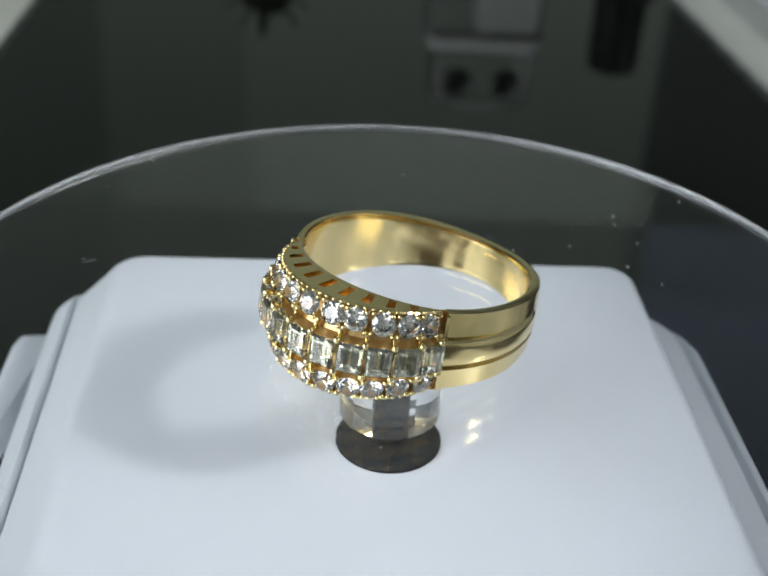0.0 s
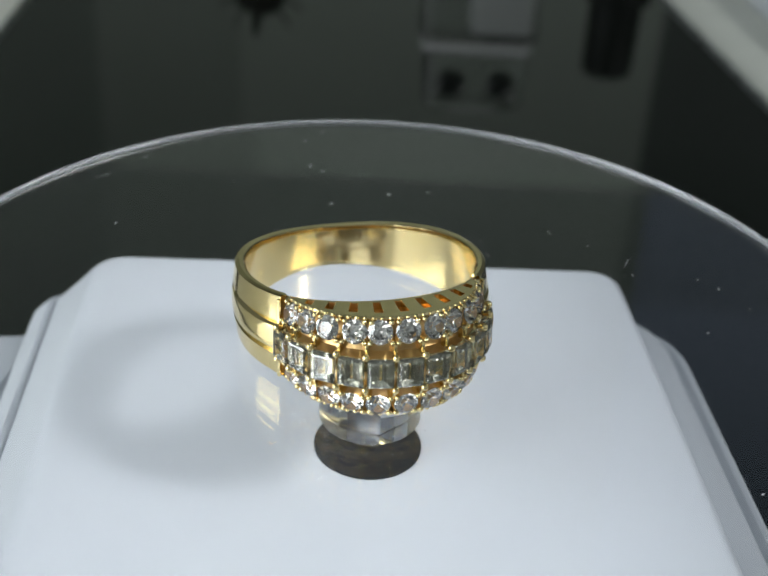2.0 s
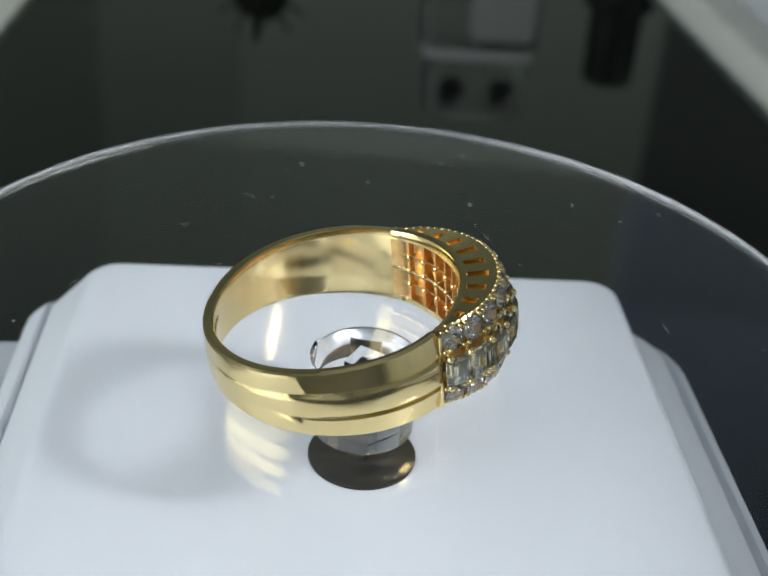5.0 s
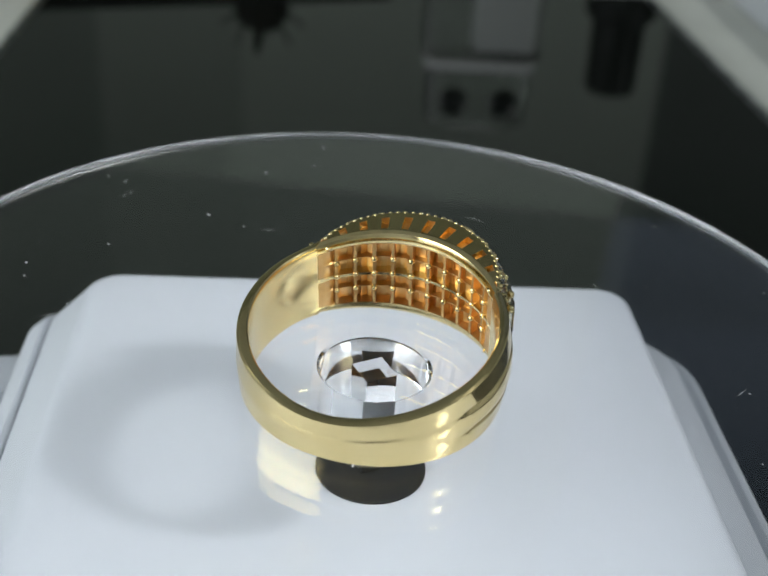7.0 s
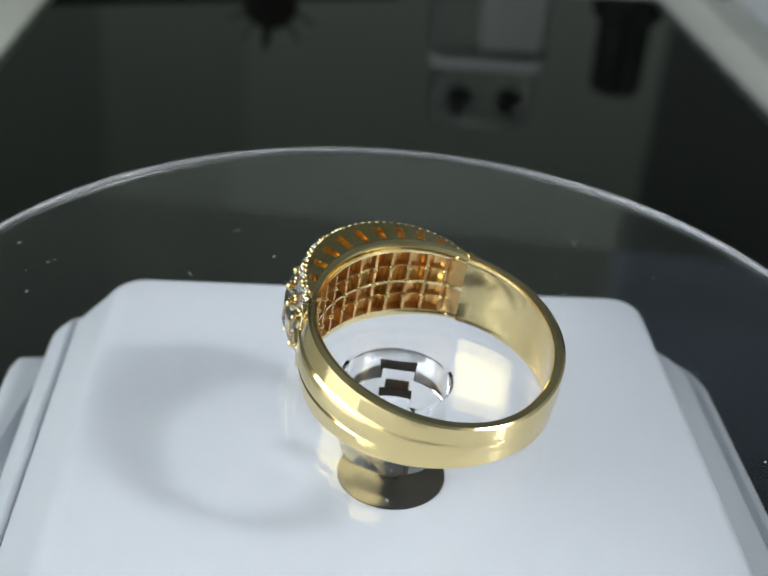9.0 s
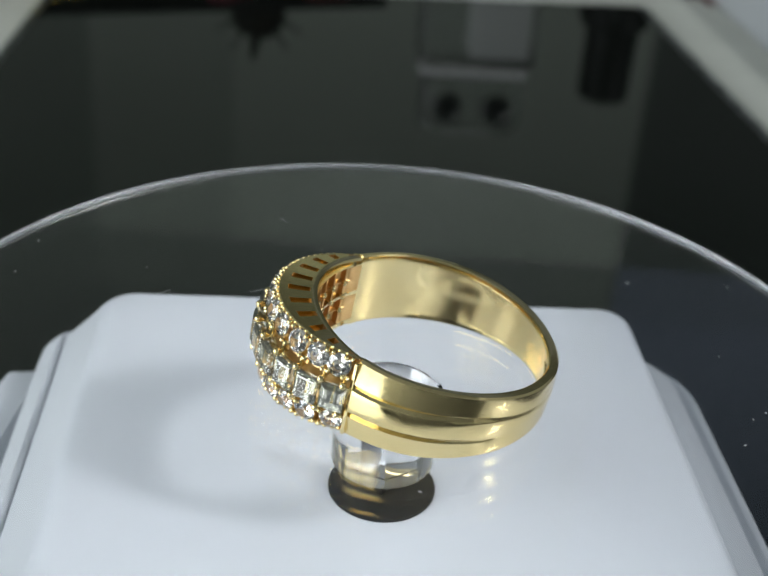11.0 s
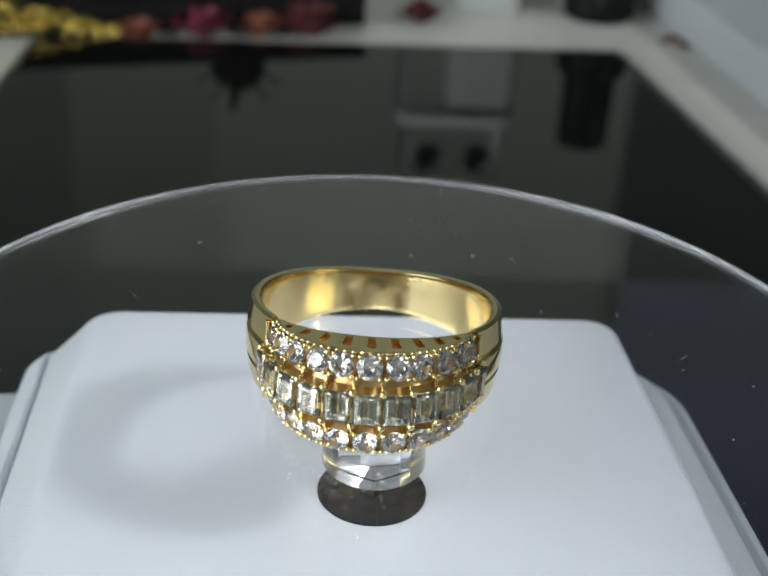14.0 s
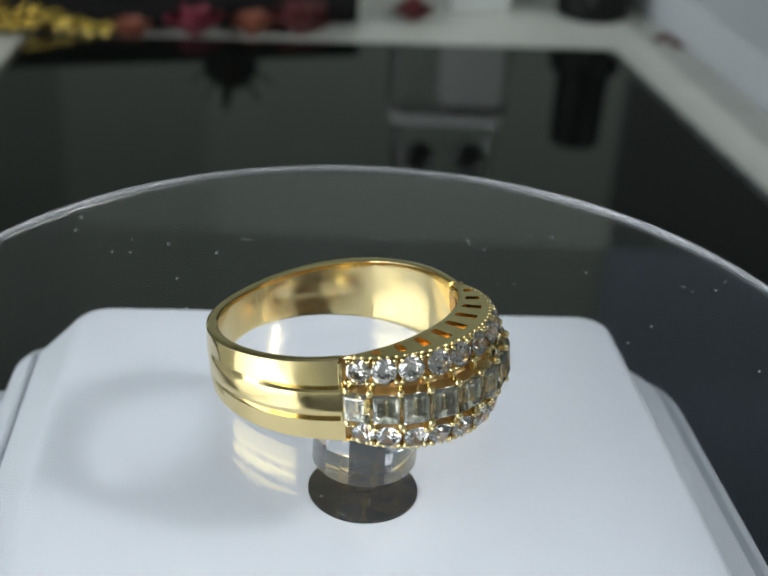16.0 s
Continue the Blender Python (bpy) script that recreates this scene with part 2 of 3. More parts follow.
# ---- the turntable ----
def turntable_base():
    ob = new("display_stand")
    ob.matrix_world = pose(0.03 * CM, 0.04 * CM, 0, 0, 0, 4.7)
    tagged(ob, "white plastic square turntable base with stepped sides", "turntable base")

    def loop(right, left, back, r, r_left):
        """A rounded square from its half widths, depth and corner radii; it widens a little towards the front."""
        pts = [(0.025 + x * (1 - 0.015 * y), y) for x, y in rounded_loop(right, back, r) if x > 0]
        pts += [(x * (1 - 0.007 * y), y) for x, y in rounded_loop(left, back, r_left) if x < 0]
        n = len(pts) // 4
        return pts[:n] + pts[2 * n:] + pts[n:2 * n]

    top = [
        (loop(3.00, 3.28, 2.96, 0.38, 0.10), PLATE_Z - 0.56),
        (loop(3.00, 3.28, 2.96, 0.38, 0.10), PLATE_Z - 0.50),
        (loop(2.99, 3.25, 2.97, 0.36, 0.10), PLATE_Z - 0.46),
        (loop(2.92, 2.95, 3.04, 0.31, 0.24), PLATE_Z - 0.15),
        (loop(2.91, 2.91, 3.05, 0.30, 0.26), PLATE_Z - 0.10),
        (loop(2.885, 2.87, 3.05, 0.30, 0.28), PLATE_Z - 0.055),
        (loop(2.86, 2.83, 3.04, 0.29, 0.29), PLATE_Z - 0.022),
        (loop(2.82, 2.78, 3.02, 0.28, 0.28), PLATE_Z - 0.005),
        (loop(2.78, 2.73, 3.00, 0.27, 0.27), PLATE_Z),
    ]
    part("top_shell", loft_bm(top), WHITE_PLASTIC, ob)
    ledge = [
        (loop(3.42, 3.56, 2.95, 0.62, 0.14), PLATE_Z - 0.82),
        (loop(3.42, 3.58, 2.95, 0.62, 0.14), PLATE_Z - 0.75),
        (loop(3.42, 3.52, 2.96, 0.62, 0.14), PLATE_Z - 0.62),
        (loop(3.40, 3.47, 2.96, 0.60, 0.13), PLATE_Z - 0.565),
        (loop(3.36, 3.43, 2.96, 0.58, 0.12), PLATE_Z - 0.535),
        (loop(3.10, 3.36, 2.97, 0.42, 0.10), PLATE_Z - 0.49),
        (loop(3.06, 3.33, 2.97, 0.42, 0.10), PLATE_Z - 0.505),
        (loop(3.04, 3.30, 2.97, 0.42, 0.10), PLATE_Z - 0.56),
    ]
    part("ledge", loft_bm(ledge), WHITE_PLASTIC, ob)
    rim = [
        (loop(3.55, 3.46, 2.92, 0.70, 0.2), PLATE_Z - 1.25),
        (loop(3.60, 3.46, 2.92, 0.72, 0.2), PLATE_Z - 1.15),
        (loop(3.61, 3.46, 2.92, 0.72, 0.2), PLATE_Z - 0.70),
        (loop(3.60, 3.455, 2.92, 0.70, 0.2), PLATE_Z - 0.64),
        (loop(3.57, 3.45, 2.92, 0.68, 0.2), PLATE_Z - 0.615),
        (loop(3.53, 3.44, 2.92, 0.66, 0.2), PLATE_Z - 0.63),
        (loop(3.47, 3.43, 2.90, 0.66, 0.2), PLATE_Z - 0.73),
    ]
    part("rim", loft_bm(rim), WHITE_PLASTIC, ob)
    lower = [
        (loop(3.40, 3.40, 2.80, 0.6, 0.6), PANEL_Z + 0.004),
        (loop(3.40, 3.40, 2.80, 0.6, 0.6), PLATE_Z - 1.255),
    ]
    part("lower_shell", loft_bm(lower), WHITE_PLASTIC, ob)
    lug = [(-3.44, 2.93), (-3.86, 2.88), (-3.92, 2.68), (-4.00, 1.2), (-3.94, 1.0), (-3.86, 1.1), (-3.76, 1.5), (-3.66, 2.1), (-3.54, 2.6)]
    bm = loft_bm([(lug, PLATE_Z - 1.4), (lug, PLATE_Z - 0.96)])
    bmesh.ops.bevel(bm, geom=bm.edges[:], offset=0.03 * CM, segments=3, profile=0.5, affect="EDGES")
    part("lug", bm, WHITE_PLASTIC, ob)
    part("hub_collar", lathe_bm([(0, PLATE_Z + 0.002), (0.47, PLATE_Z + 0.002), (0.47, PLATE_Z + 0.02), (0.45, PLATE_Z + 0.03), (0.09, PLATE_Z + 0.03), (0.09, PLATE_Z + 0.04), (0, PLATE_Z + 0.04)]), HUB_BLACK, ob, "black round hub collar")


def socket_mesh(side, z0, z1):
    """The square hole in the stem: a box whose faces look into the hole."""
    bm = box_bm(-side / 2, side / 2, -side / 2, side / 2, z0, z1)
    me = mesh_of("square_socket", bm, ACRYLIC, 10)
    me.flip_normals()
    return me


def turntable_disk():
    ob = new("turntable_disk")
    tagged(ob, "clear acrylic round turntable disk on a clear stem", "turntable disk")
    r, th = 4.25, 0.16
    low = DISK_Z - th
    top = part("disk", lathe_bm([
        (0, DISK_Z), (r - 0.035, DISK_Z), (r - 0.008, DISK_Z - 0.015), (r, DISK_Z - 0.045), (r, low + 0.03), (r - 0.02, low),
        (0.47, low), (0.445, low - 0.025), (0.44, low - 0.06), (0.44, -0.98), (0.42, -1.0), (0, -1.0)], 192), ACRYLIC, ob, sharp=10)
    top.data.materials.append(FROSTED)
    for f in top.data.polygons:
        if math.hypot(f.center.x, f.center.y) > (r - 0.02) * CM:
            f.material_index = 1
    hole = part("square_socket", socket_mesh(0.27, -0.99, low - 0.05), ACRYLIC, ob, "square hole in the clear stem", m=pose(0, 0, 0, 0, 0, 38))
    part("axle", box_bm(-0.1, 0.1, -0.1, 0.1, -1.3, -0.42, 0.01), HUB_BLACK, ob, "black square axle inside the stem", m=pose(0, 0, 0, 0, 0, 38))
    top.visible_shadow = hole.visible_shadow = False
    # dust and fine scratches on the upper face
    rng = random.Random(7)
    bm = bmesh.new()
    for k in range(90):
        a, d = rng.uniform(0, 2 * math.pi), 4.05 * math.sqrt(rng.uniform(0.05, 1))
        w = rng.uniform(0.003, 0.010)
        l = w * rng.uniform(1, 2.5) if k % 6 else rng.uniform(0.03, 0.10)
        w = w if k % 6 else 0.0025
        m = pose(d * math.cos(a) * CM, d * math.sin(a) * CM, (DISK_Z + 0.002) * CM, 0, 0, rng.uniform(0, 360))
        vs = [bm.verts.new(m @ Vector((x * CM, y * CM, z * CM))) for x, y, z in ((l, 0, 0), (0, w, 0), (-l, 0, 0), (0, -w, 0), (0, 0, w * 0.7))]
        for q in ((0, 1, 4), (1, 2, 4), (2, 3, 4), (3, 0, 4), (3, 2, 1, 0)):
            bm.faces.new([vs[t] for t in q])
    tagged(part("dust", bm, DUST, ob, "pale dust and fine scratches"), kind="stuff")
    return ob


# ---- the ring ----
HEAD_C, HEAD_R, HEAD_END = 0.525, 0.876, 81.0
N_STONES = 11
PITCH = 2 * HEAD_END / N_STONES


def eased(a, angles, values, reach=14):
    """A value read off between angles, evened out over a reach of degrees so that the polish shows no crease."""
    total = 0.0
    for k in range(-6, 7):
        w = abs((a + reach * k / 6 + 180) % 360 - 180)
        total += float(np.interp(w, angles, values))
    return total / 13


def half_height(a):
    """Half the band's height at the angle a from the middle of the head, in degrees."""
    return eased(a, [0, 30, 55, 80, 115, 150, 180], [0.420, 0.395, 0.345, 0.33, 0.287, 0.224, 0.180])


def shank_radius(a):
    return eased(a, [50, 55, 80, 110, 180], [1.06, 1.06, 1.055, 1.058, 1.092])


def inner_radius(a):
    return eased(a, [0, 55, 90, 130, 180], [0.945, 0.937, 0.94, 0.965, 1.0])


def head_point(psi, r):
    p = radians(psi)
    return HEAD_C + r * math.cos(p), r * math.sin(p)


def band_mesh():
    """The shank and the body of the head, swept in stations round the finger hole."""
    stations = []  # (angle, kind, slot, groove)
    edge = []
    for i in range(N_STONES):
        c = -HEAD_END + (i + 0.5) * PITCH
        for d, slot in ((-0.5, 0), (-0.42, 0), (-0.39, 0.5), (-0.18, 0.5), (-0.16, 1), (0.16, 1), (0.18, 0.5), (0.39, 0.5), (0.42, 0)):
            edge.append((c + d * PITCH, slot))
    edge.append((HEAD_END, 0))
    for psi, slot in edge:
        x, y = head_point(psi, HEAD_R)
        stations.append((math.degrees(math.atan2(y, x)), "head", slot, psi))
    last = stations[-1][0]
    for k in range(0, 61):
        a = last + 0.3 + (360 - 2 * last - 0.6) * k / 60
        stations.append((a, "shank", 0, 0))
    rng = random.Random(21)
    bm = bmesh.new()
    loops = []
    for a, kind, slot, psi in stations:
        w = a if a <= 180 else a - 360
        h = half_height(w)
        inn = inner_radius(w)
        if kind == "head":
            x, y = head_point(psi, HEAD_R)
            out = math.hypot(x, y)
            t = out - inn
            k1, k2 = min(0.18, t - 0.03), min(0.12, t - 0.03)
            kg = min(0.15, t - 0.03) if slot else 0.10
            d = 0.055 if slot == 1 else 0
            cell = min(0.055 + 0.035 * rng.random(), max(0.0, t - k1 - 0.03)) if slot else 0.0
            r1, r2 = inn + 0.05 + 0.1 * (t - 0.17), inn + 0.05 + 0.75 * max(0.01, t - 0.18)
            up = [
                (inn, 0.012), (inn + cell, 0.02), (inn + cell, 0.34 * h), (inn + 0.3 * cell, 0.34 * h + 0.01), (inn + 0.3 * cell, 0.39 * h), (inn + cell, 0.39 * h + 0.01), (inn + cell, 0.72 * h), (inn, 0.72 * h + 0.02), (inn, h - 0.05), (inn + 0.02, h - 0.012), (inn + 0.05, h),
                (r1, h), (r1 + 0.004, h - d), (r2 - 0.004, h - d), (r2, h),
                (out - 0.13, h), (out - 0.115, h - 0.015), (out - k1, h - 0.035), (out - k1, h - 0.19), (out - kg, h - 0.20), (out - kg + 0.02, 0.15), (out - k2, 0.135), (out - k2, 0.05),
            ]
        else:
            g = float(np.interp(abs(w), [50, 62, 95, 120, 132], [1, 1, 0.6, 0.12, 0]))
            out = shank_radius(w)
            d = 0.042 * g
            up = [
                (inn, 0.015), (inn, 0.03), (inn, 0.42 * h), (inn, 0.45 * h), (inn, 0.5 * h), (inn, 0.54 * h), (inn, 0.75 * h), (inn, 0.78 * h), (inn + 0.001, h - 0.03), (inn + 0.006, h - 0.010), (inn + 0.018, h),
                (inn + 0.024, h), (inn + 0.028, h), (inn + 0.032, h), (inn + 0.036, h),
                (out - 0.024 - d, h - 0.002), (out - 0.006 - d, h - 0.014), (out - d * 0.3, h * 0.43), (out - d * 1.1, h * 0.385), (out - d * 1.1, h * 0.37), (out - d * 0.05, h * 0.28), (out + 0.003, h * 0.2), (out + 0.004, h * 0.1),
            ]
        prof = up + [(r, -z) for r, z in reversed(up)]
        ca, sa = math.cos(radians(a)), math.sin(radians(a))
        loops.append([bm.verts.new((r * ca * CM, r * sa * CM, z * CM)) for r, z in prof])
    n = len(loops[0])
    for i, a in enumerate(loops):
        b = loops[(i + 1) % len(loops)]
        for k in range(n):
            f = bm.faces.new((a[k], b[k], b[(k + 1) % n], a[(k + 1) % n]))
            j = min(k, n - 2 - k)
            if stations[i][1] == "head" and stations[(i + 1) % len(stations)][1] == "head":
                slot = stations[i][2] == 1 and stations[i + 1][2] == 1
                # recess, channel and slot faces take the painted bounce tone
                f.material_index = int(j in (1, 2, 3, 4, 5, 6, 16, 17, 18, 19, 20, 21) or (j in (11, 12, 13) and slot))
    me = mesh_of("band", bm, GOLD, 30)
    me.materials.append(BOUNCE_GOLD)
    return me


def round_stone_mesh(r=0.098):
    bm = bmesh.new()
    n = 16
    def circle(rad, z, m, off=0.0):
        return [bm.verts.new((rad * math.cos(2 * math.pi * (k + off) / m) * CM, rad * math.sin(2 * math.pi * (k + off) / m) * CM, z * CM)) for k in range(m)]
    table = circle(r * 0.55, r * 0.34, 8)
    star = circle(r * 0.80, r * 0.20, 8, 0.5)
    girdle = circle(r, 0.02 * r, n)
    low = circle(r, -0.03 * r, n)
    pav = circle(r * 0.5, -0.42 * r, 8, 0.5)
    culet = bm.verts.new((0, 0, -0.8 * r * CM))
    bm.faces.new(table)
    for k in range(8):
        j = (k + 1) % 8
        bm.faces.new((table[k], star[k], table[j]))
        bm.faces.new((table[j], star[k], girdle[(2 * k + 2) % n], star[j]))
        bm.faces.new((star[k], girdle[2 * k], girdle[2 * k + 1]))
        bm.faces.new((star[k], girdle[2 * k + 1], girdle[(2 * k + 2) % n]))
        bm.faces.new((pav[k], low[2 * k + 1], low[2 * k]))
        bm.faces.new((pav[k], low[(2 * k + 2) % n], low[2 * k + 1]))
        bm.faces.new((pav[k], pav[j], low[(2 * k + 2) % n]))
        bm.faces.new((pav[k], culet, pav[j]))
    for k in range(n):
        bm.faces.new((girdle[k], low[k], low[(k + 1) % n], girdle[(k + 1) % n]))
    return mesh_of("round_stone", bm, STONE, 1)


def baguette_mesh(w=0.103, l=0.121):
    bm = bmesh.new()
    levels = [(0.08, 0.5, -0.1), (0.42, 0.68, -0.075), (0.74, 0.85, -0.042), (1.0, 1.0, -0.004), (1.0, 1.0, 0.008), (0.88, 0.9, 0.026), (0.74, 0.8, 0.037), (0.58, 0.68, 0.042)]
    loops = []
    for fw, fl, z in levels:
        loops.append([bm.verts.new((sx * w * fw * CM, sy * l * fl * CM, z * CM)) for sx, sy in ((1, 1), (-1, 1), (-1, -1), (1, -1))])
    for a, b in zip(loops, loops[1:]):
        for k in range(4):
            bm.faces.new((a[k], a[(k + 1) % 4], b[(k + 1) % 4], b[k]))
    bm.faces.new(loops[0][::-1])
    bm.faces.new(loops[-1])
    return mesh_of("baguette_stone", bm, BAGUETTE, 1)


def prong_mesh(r=0.024, l=0.044):
    bm = lathe_bm([(0, l), (r * 0.6, l - r * 0.25), (r, l - r), (r * 0.9, 0), (r * 0.9, -0.075), (0, -0.075)], 10)
    return mesh_of("prong", bm, GOLD, 60)


def seat(psi, r, z, lean, spin=0.0):
    """A pose on the head that faces outward, leaning up by some degrees."""
    x, y = head_point(psi, r)
    return pose(x * CM, y * CM, z * CM, 0, 0, psi) @ pose(0, 0, 0, 0, 90 - lean, 0) @ pose(0, 0, 0, 0, 0, spin)


def stone_ring():
    ring = new("ring")
    tagged(ring, "polished yellow gold ring with three rows of clear stones", "ring")
    part("band", band_mesh(), GOLD, ring)
    rng = random.Random(11)
    rs, bs, pr = round_stone_mesh(), baguette_mesh(), prong_mesh()
    for i in range(N_STONES):
        psi = -HEAD_END + (i + 0.5) * PITCH
        x, y = head_point(psi, HEAD_R)
        h = half_height(math.degrees(math.atan2(y, x)))
        part("round_stone", rs, STONE, ring, m=seat(psi + rng.uniform(-1, 1), HEAD_R - 0.085, h - 0.106, 14 + rng.uniform(-4, 4), i * 37))
        part("round_stone", rs, STONE, ring, m=seat(psi + rng.uniform(-1, 1), HEAD_R - 0.085, 0.106 - h, -14 + rng.uniform(-4, 4), i * 53))
        part("baguette_stone", bs, BAGUETTE, ring, m=seat(psi, HEAD_R - 0.008, 0, rng.uniform(-3, 3), 90) @ pose(0, 0, 0, 0, rng.uniform(-3, 3), 0))
    for i in range(N_STONES + 1):
        psi = -HEAD_END + i * PITCH
        psi = max(-HEAD_END + 3.0, min(HEAD_END - 3.0, psi))
        x, y = head_point(psi, HEAD_R)
        h = half_height(math.degrees(math.atan2(y, x)))
        for z, lean, r, split in ((h - 0.036, 14, HEAD_R - 0.115, 1.9), (h - 0.185, 8, HEAD_R - 0.07, 1.6)):
            for side in (-split, split):
                part("prong", pr, GOLD, ring, m=seat(psi + side, r, z, lean))
                part("prong", pr, GOLD, ring, m=seat(psi + side, r, -z, -lean))
    # struts across the channel between the rows, and a milled edge of fine beads
    strut = mesh_of("strut", box_bm(-0.11, -0.045, -0.013, 0.013, -0.05, 0.05, 0.005), GOLD)
    grain = mesh_of("edge_bead", lathe_bm([(0, 0.019), (0.013, 0.013), (0.019, 0), (0.013, -0.013), (0, -0.019)], 7), GOLD, 80)
    ball = mesh_of("prong_ball", lathe_bm([(0, 0.032), (0.020, 0.025), (0.032, 0.006), (0.030, -0.012), (0.014, -0.032), (0.012, -0.09), (0, -0.09)], 10), GOLD, 60)
    for i in range(N_STONES + 1):
        psi = max(-HEAD_END + 3.0, min(HEAD_END - 3.0, -HEAD_END + i * PITCH))
        x, y = head_point(psi, HEAD_R)
        h = half_height(math.degrees(math.atan2(y, x)))
        for z in (0.5 * (h - 0.07), -0.5 * (h - 0.07)):
            part("strut", strut, GOLD, ring, m=pose(x * CM, y * CM, z * CM, 0, 0, psi))
        for side in (-1, 1):
            part("prong_ball", ball, GOLD, ring, m=seat(psi, HEAD_R + 0.002, side * 0.135, side * 6))
    for k in range(3 * N_STONES):
        psi = -HEAD_END + 2.5 + (2 * HEAD_END - 5) * (k + 0.5) / (3 * N_STONES)
        x, y = head_point(psi, HEAD_R - 0.118)
        h = half_height(math.degrees(math.atan2(y, x)))
        for side in (-1, 1):
            part("edge_bead", grain, GOLD, ring, m=pose(x * CM, y * CM, side * (h - 0.010) * CM))
    # upright bars that close the head at both ends
    for s in (-1, 1):
        x, y = head_point(s * HEAD_END, HEAD_R)
        a = math.degrees(math.atan2(y, x))
        h = half_height(a)
        part("end_bar", box_bm(-0.08, -0.034, -0.016, 0.016, 0.022 - h, h - 0.022, 0.006), GOLD, ring, m=pose(x * CM, y * CM, 0, 0, 0, a + s * 0.8))
    # small beads where the bars of the inner gallery cross
    bead = mesh_of("gallery_bead", lathe_bm([(0, 0.03), (0.02, 0.022), (0.03, 0), (0.02, -0.022), (0, -0.03)], 8), GOLD, 80)
    for i in range(1, N_STONES):
        x, y = head_point(-HEAD_END + i * PITCH, HEAD_R)
        a = math.degrees(math.atan2(y, x))
        for z in (-0.37, 0.0, 0.37):
            q = inner_radius(a) + 0.008
            part("gallery_bead", bead, GOLD, ring, m=pose(q * math.cos(radians(a)) * CM, q * math.sin(radians(a)) * CM, z * half_height(a) * CM, rng.uniform(0, 90), 0, 0))
    # stamped marks inside the shank
    for k, (w, hgt) in enumerate(((0.02, 0.045), (0.03, 0.05), (0.02, 0.045), (0.035, 0.05), (0.02, 0.04))):
        a = 165 + 3.0 * k
        bm = box_bm(-0.006, 0.004, -w / 2, w / 2, -hgt / 2, hgt / 2)
        part("stamp_mark", bm, GOLD, ring, m=pose(inner_radius(a) * math.cos(radians(a)) * CM, inner_radius(a) * math.sin(radians(a)) * CM, 0.07 * CM, 0, 0, a))
    return ring


# ---- things behind the panel ----
def black_bottle():
    ob = new("bottle")
    ob.matrix_world = pose(6.6 * CM, 31.4 * CM, COUNTER_Z * CM)
    tagged(ob, "black glossy bottle with a tall narrower black cap", "bottle")
    part("body", lathe_bm([(0, 0.0), (1.0, 0.0), (1.1, 0.08), (1.12, 0.3), (1.12, 2.0), (1.05, 2.2), (0.8, 2.3), (0, 2.3)], 48), MATTE_BLACK, ob)
    part("cap", lathe_bm([(0, 2.302), (0.80, 2.302), (0.83, 2.34), (0.80, 4.6), (0.76, 4.68), (0, 4.68)], 48), MATTE_BLACK, ob)
    # label narrowed to a strip that also paints the bottle's light streak
    part("label_and_streak", box_bm(-0.24, -0.10, -1.14, -1.08, 0.6, 1.7, 0.01), BEZEL, ob, "grey strip, label and painted light streak in one")


def white_box():
    ob = part("carton", box_bm(-0.95, 0.95, -0.6, 0.6, 0, 3.5, 0.06), CARTON)
    ob.matrix_world = pose(3.0 * CM, 31.3 * CM, COUNTER_Z * CM, 0, 0, 4)
    tagged(ob, "small white paper carton standing on the counter", "carton")


def glass_jar():
    ob = new("jar")
    ob.matrix_world = pose(2.4 * CM, 33.4 * CM, COUNTER_Z * CM, 0, 0, 4)
    tagged(ob, "clear glass jar with a white collar band and stopper", "jar")
    b = part("body", loft_bm([(rounded_loop(1.9, 0.9, 0.3), 0.0), (rounded_loop(1.95, 0.95, 0.3), 0.1), (rounded_loop(1.95, 0.95, 0.3), 4.4), (rounded_loop(1.7, 0.8, 0.3), 4.6)]), SMOKE, ob)
    part("collar", loft_bm([(rounded_loop(1.85, 0.8, 0.3), 4.602), (rounded_loop(1.85, 0.8, 0.3), 4.9)]), PAPER, ob, "white collar band")
    c = part("stopper", loft_bm([(rounded_loop(1.7, 0.8, 0.4), 4.952), (rounded_loop(1.75, 0.85, 0.4), 5.2), (rounded_loop(1.7, 0.8, 0.4), 6.8), (rounded_loop(1.5, 0.7, 0.4), 6.95)]), SMOKE, ob, "clear stopper")
    part("stopper_top", loft_bm([(rounded_loop(0.9, 0.4, 0.2), 6.952), (rounded_loop(0.9, 0.4, 0.2), 7.15)]), PAPER, ob, "white stopper top")
    for x in (-0.85, 0.85):
        part("knob", lathe_bm([(0, 0), (0.5, 0), (0.52, 0.06), (0.4, 0.14), (0, 0.16)], 24), BLACK_PLASTIC, ob, "black round knob", m=pose(x * CM, -0.86 * CM, 6.0 * CM, 90, 0, 0))


def black_case():
    ob = new("case")
    ob.matrix_world = pose(-1.2 * CM, 28.6 * CM, COUNTER_Z * CM, 0, 0, 17)
    tagged(ob, "low black lidded box lying on the counter", "box")
    part("body", box_bm(-17.0, 0.6, 0.04, 16, 0, 0.95, 0.1), DARK_CLOTH, ob)
    part("lid", box_bm(-17.05, 0.65, 0, 16.05, 0.96, 1.4, 0.1), DARK_CLOTH, ob)


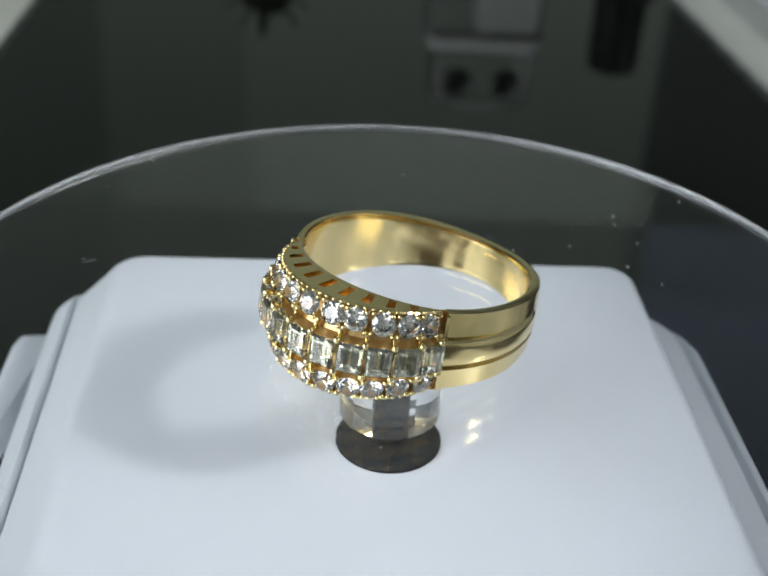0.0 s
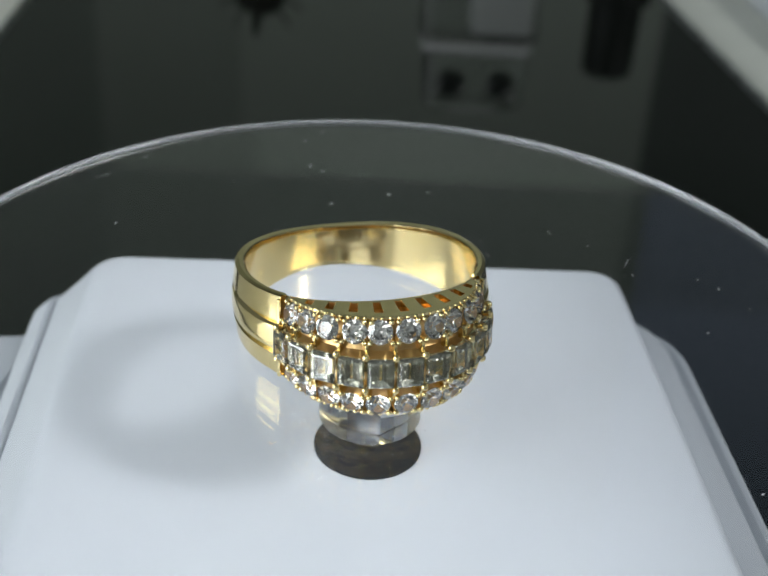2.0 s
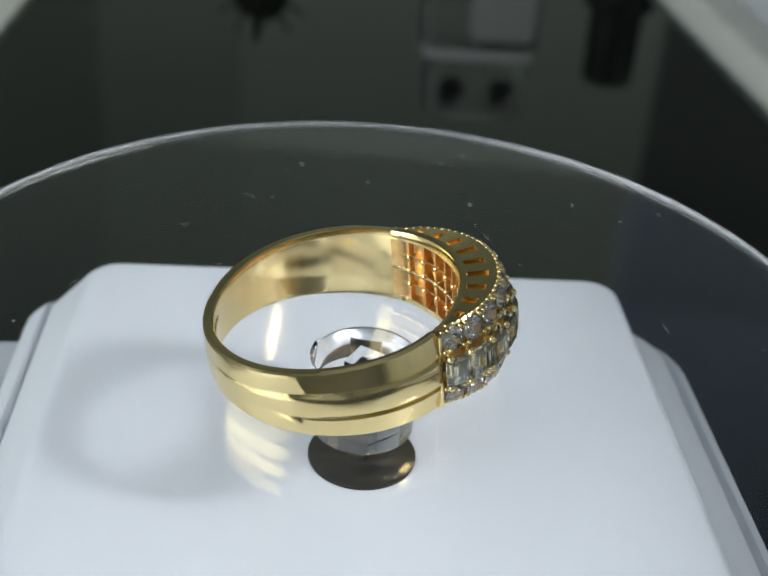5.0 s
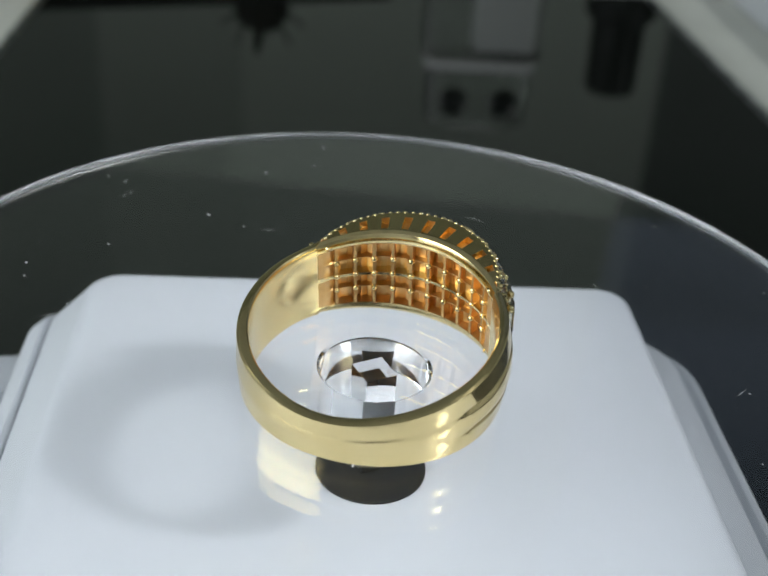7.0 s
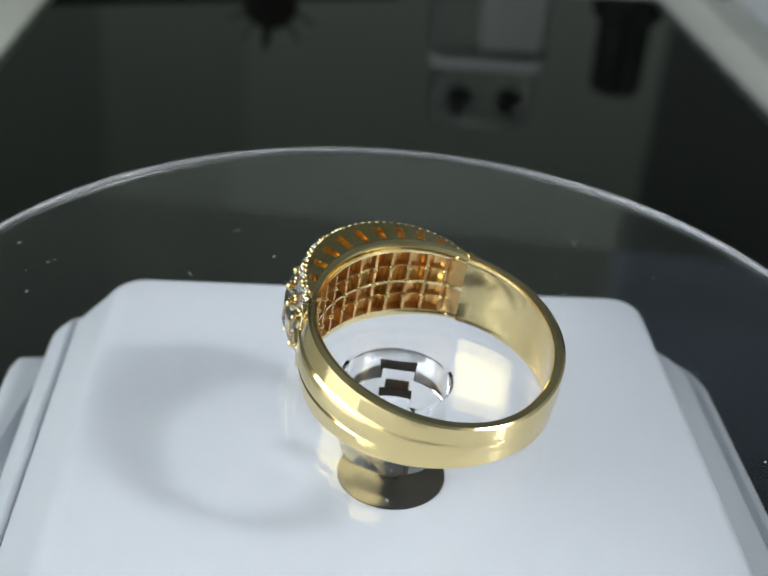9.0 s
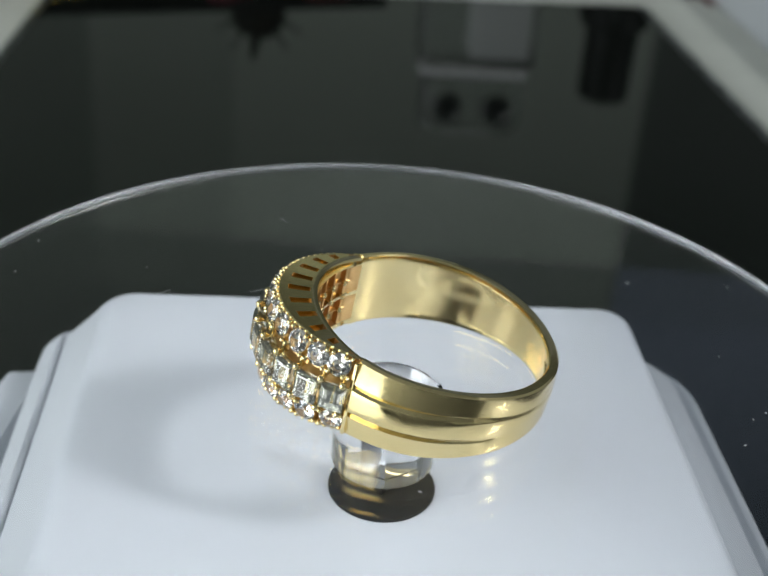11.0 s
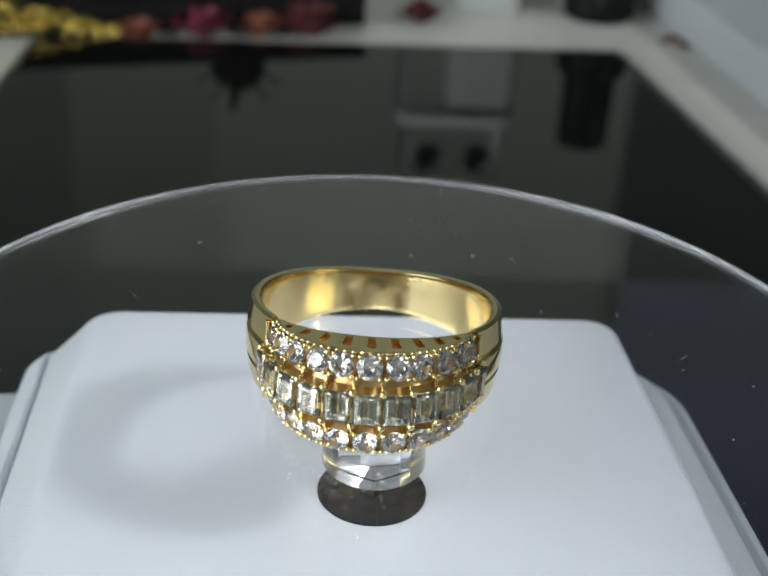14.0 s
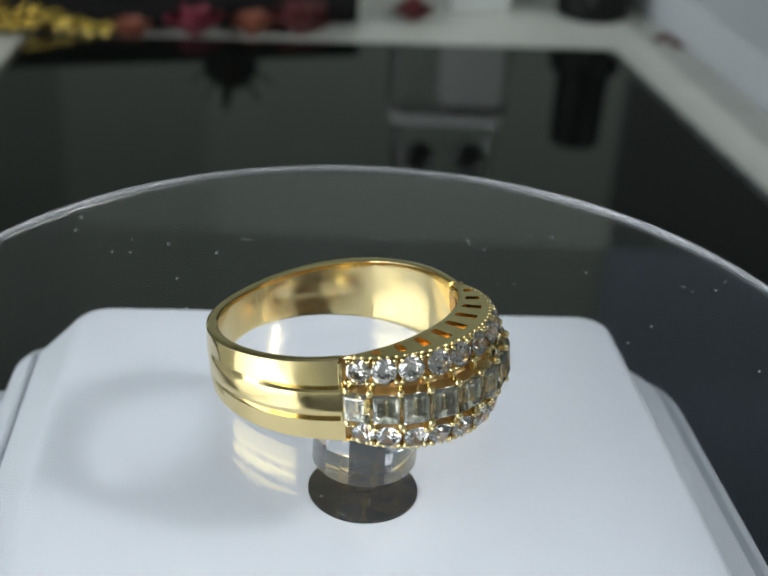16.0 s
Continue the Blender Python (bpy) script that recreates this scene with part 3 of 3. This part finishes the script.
def petal_bm(l, w, curl, thick=0.02):
    """One cupped petal along x, with thickness."""
    bm = bmesh.new()
    grid = []
    for side in (0, 1):
        rows = []
        for i in range(6):
            u = i / 5
            row = []
            for j in range(5):
                v = j / 4 * 2 - 1
                wid = w * math.sin(math.pi * (0.12 + 0.82 * u)) ** 0.7
                row.append(bm.verts.new((l * u * CM, wid * v * CM, (curl * u * u + 0.25 * w * v * v - side * thick) * CM)))
            rows.append(row)
        grid.append(rows)
    for side in (0, 1):
        for i in range(5):
            for j in range(4):
                q = [grid[side][i][j], grid[side][i + 1][j], grid[side][i + 1][j + 1], grid[side][i][j + 1]]
                bm.faces.new(q if side == 0 else q[::-1])
    for i in range(5):
        for j in (0, 4):
            bm.faces.new((grid[0][i][j], grid[0][i + 1][j], grid[1][i + 1][j], grid[1][i][j]))
    for j in range(4):
        for i in (0, 5):
            bm.faces.new((grid[0][i][j], grid[0][i][j + 1], grid[1][i][j + 1], grid[1][i][j]))
    return bm


def flower(x, y, z, size, mat, label, seed, lift=55):
    rng = random.Random(seed)
    ob = new("flower")
    ob.matrix_world = pose(x * CM, y * CM, z * CM, 0, 0, rng.uniform(0, 360))
    tagged(ob, label, "flower", group="flowers behind the panel")
    me = mesh_of("petal", petal_bm(size, size * 0.42, size * 0.35), mat)
    for ring, n in ((0, 7), (1, 6), (2, 4)):
        for k in range(n):
            part("petal", me, mat, ob, m=pose(0, 0, (0.08 + 0.05 * ring) * size * CM, 0, -(8 + lift * ring / 2) + rng.uniform(-8, 8), 360 * k / n + 25 * ring + rng.uniform(-10, 10)) @ Matrix.Scale(1 - 0.18 * ring, 4))
    part("heart", lathe_bm([(0, 0), (size * 0.22, 0), (size * 0.26, size * 0.2), (size * 0.15, size * 0.4), (0, size * 0.45)], 12), mat, ob)
    return ob


def dark_sprig():
    """A dark dried bud with thin leaves, lying on the black box."""
    ob = new("dried_bud")
    ob.matrix_world = pose(-4.5 * CM, 29.5 * CM, (COUNTER_Z + 1.4) * CM)
    tagged(ob, "dark dried flower bud with thin leaves", "dried flower", group="flowers behind the panel")
    bud = lathe_bm([(0, 0), (0.5, 0.05), (0.80, 0.35), (0.84, 0.85), (0.66, 1.2), (0.3, 1.38), (0, 1.4)], 18)
    for v in bud.verts:
        v.co *= 1 + 0.12 * noise.noise(v.co * 350)
    part("bud", bud, DARK_LEAF, ob)
    me = mesh_of("leaf", petal_bm(1.5, 0.17, 0.3), DARK_LEAF)
    for a, tilt in ((185, -48), (170, -20), (0, -42), (12, -18), (262, -55)):
        part("leaf", me, DARK_LEAF, ob, m=pose(0, 0, 0.6 * CM, 0, tilt, a))


def garland():
    ob = new("bead_garland")
    ob.matrix_world = pose(-9.5 * CM, 25.65 * CM, COUNTER_Z * CM)
    tagged(ob, "heap of shiny gold beads strung in a garland", "garland")
    rng = random.Random(3)
    me = mesh_of("bead", lathe_bm([(0, -0.14), (0.09, -0.11), (0.14, 0), (0.09, 0.11), (0, 0.14)], 8), BRASS, 80)
    for k in range(120):
        u = k / 119
        x = -2.6 + 4.6 * u + rng.uniform(-0.25, 0.25)
        top = 1.1 * (1 - u) ** 0.8 + 0.25
        part("bead", me, BRASS, ob, m=pose(x * CM, (0.5 * u + rng.uniform(-0.35, 0.35)) * CM, rng.uniform(0.2, max(0.24, top)) * CM, rng.uniform(0, 180), rng.uniform(0, 180), 0))


def dried_petals():
    me = mesh_of("dried_petal", petal_bm(0.5, 0.2, 0.15), DARK_RED)
    for x, y, a in ((8.2, 29.0, 20), (8.9, 28.4, 130)):
        ob = part("dried_petal", me, DARK_RED)
        ob.matrix_world = pose(x * CM, y * CM, (COUNTER_Z + 0.03) * CM, 0, 0, a)
        tagged(ob, "small brown dried petal on the counter", "petal", group="loose petals")


RING_REST = pose(0, 0, 0, 0, 0, -11.4) @ pose(-0.265 * CM, -0.068 * CM, 0.177 * CM, 0, -7.2, 0)


def motions():
    rows = [(k * 0.5, -116.76 + 28.347 * k * 0.5) for k in range(33)]
    walk(the_ring, [(t, pose(0.03 * CM, 0, 0, 0, 0, a) @ RING_REST) for t, a in rows])
    wobble = Matrix.Rotation(radians(0.95), 4, Vector((math.cos(radians(-13)), math.sin(radians(-13)), 0)))
    walk(the_disk, [(t, pose(0.014 * CM, 0.02 * CM, 0, 0, 0, a) @ wobble) for t, a in rows])


counter()
room()
black_panel()
turntable_base()
the_disk = turntable_disk()
the_ring = stone_ring()
black_bottle()
white_box()
glass_jar()
black_case()
flower(-5.2, 26.9, COUNTER_Z, 0.9, PINK, "deep pink dried flower with curled petals", 1)
flower(-2.3, 27.7, COUNTER_Z, 1.0, DARK_RED, "dark red dried flower with wide petals", 2, 35)
flower(-3.6, 27.3, COUNTER_Z, 0.7, RUST, "rust orange dried flower", 4, 45)
flower(-6.9, 26.4, COUNTER_Z, 0.6, RUST, "rust orange dried flower beside the beads", 5, 30)
flower(1.0, 29.6, COUNTER_Z, 0.7, DARK_RED, "dark red dried flower standing by the carton", 6, 80)
dark_sprig()
garland()
dried_petals()
motions()
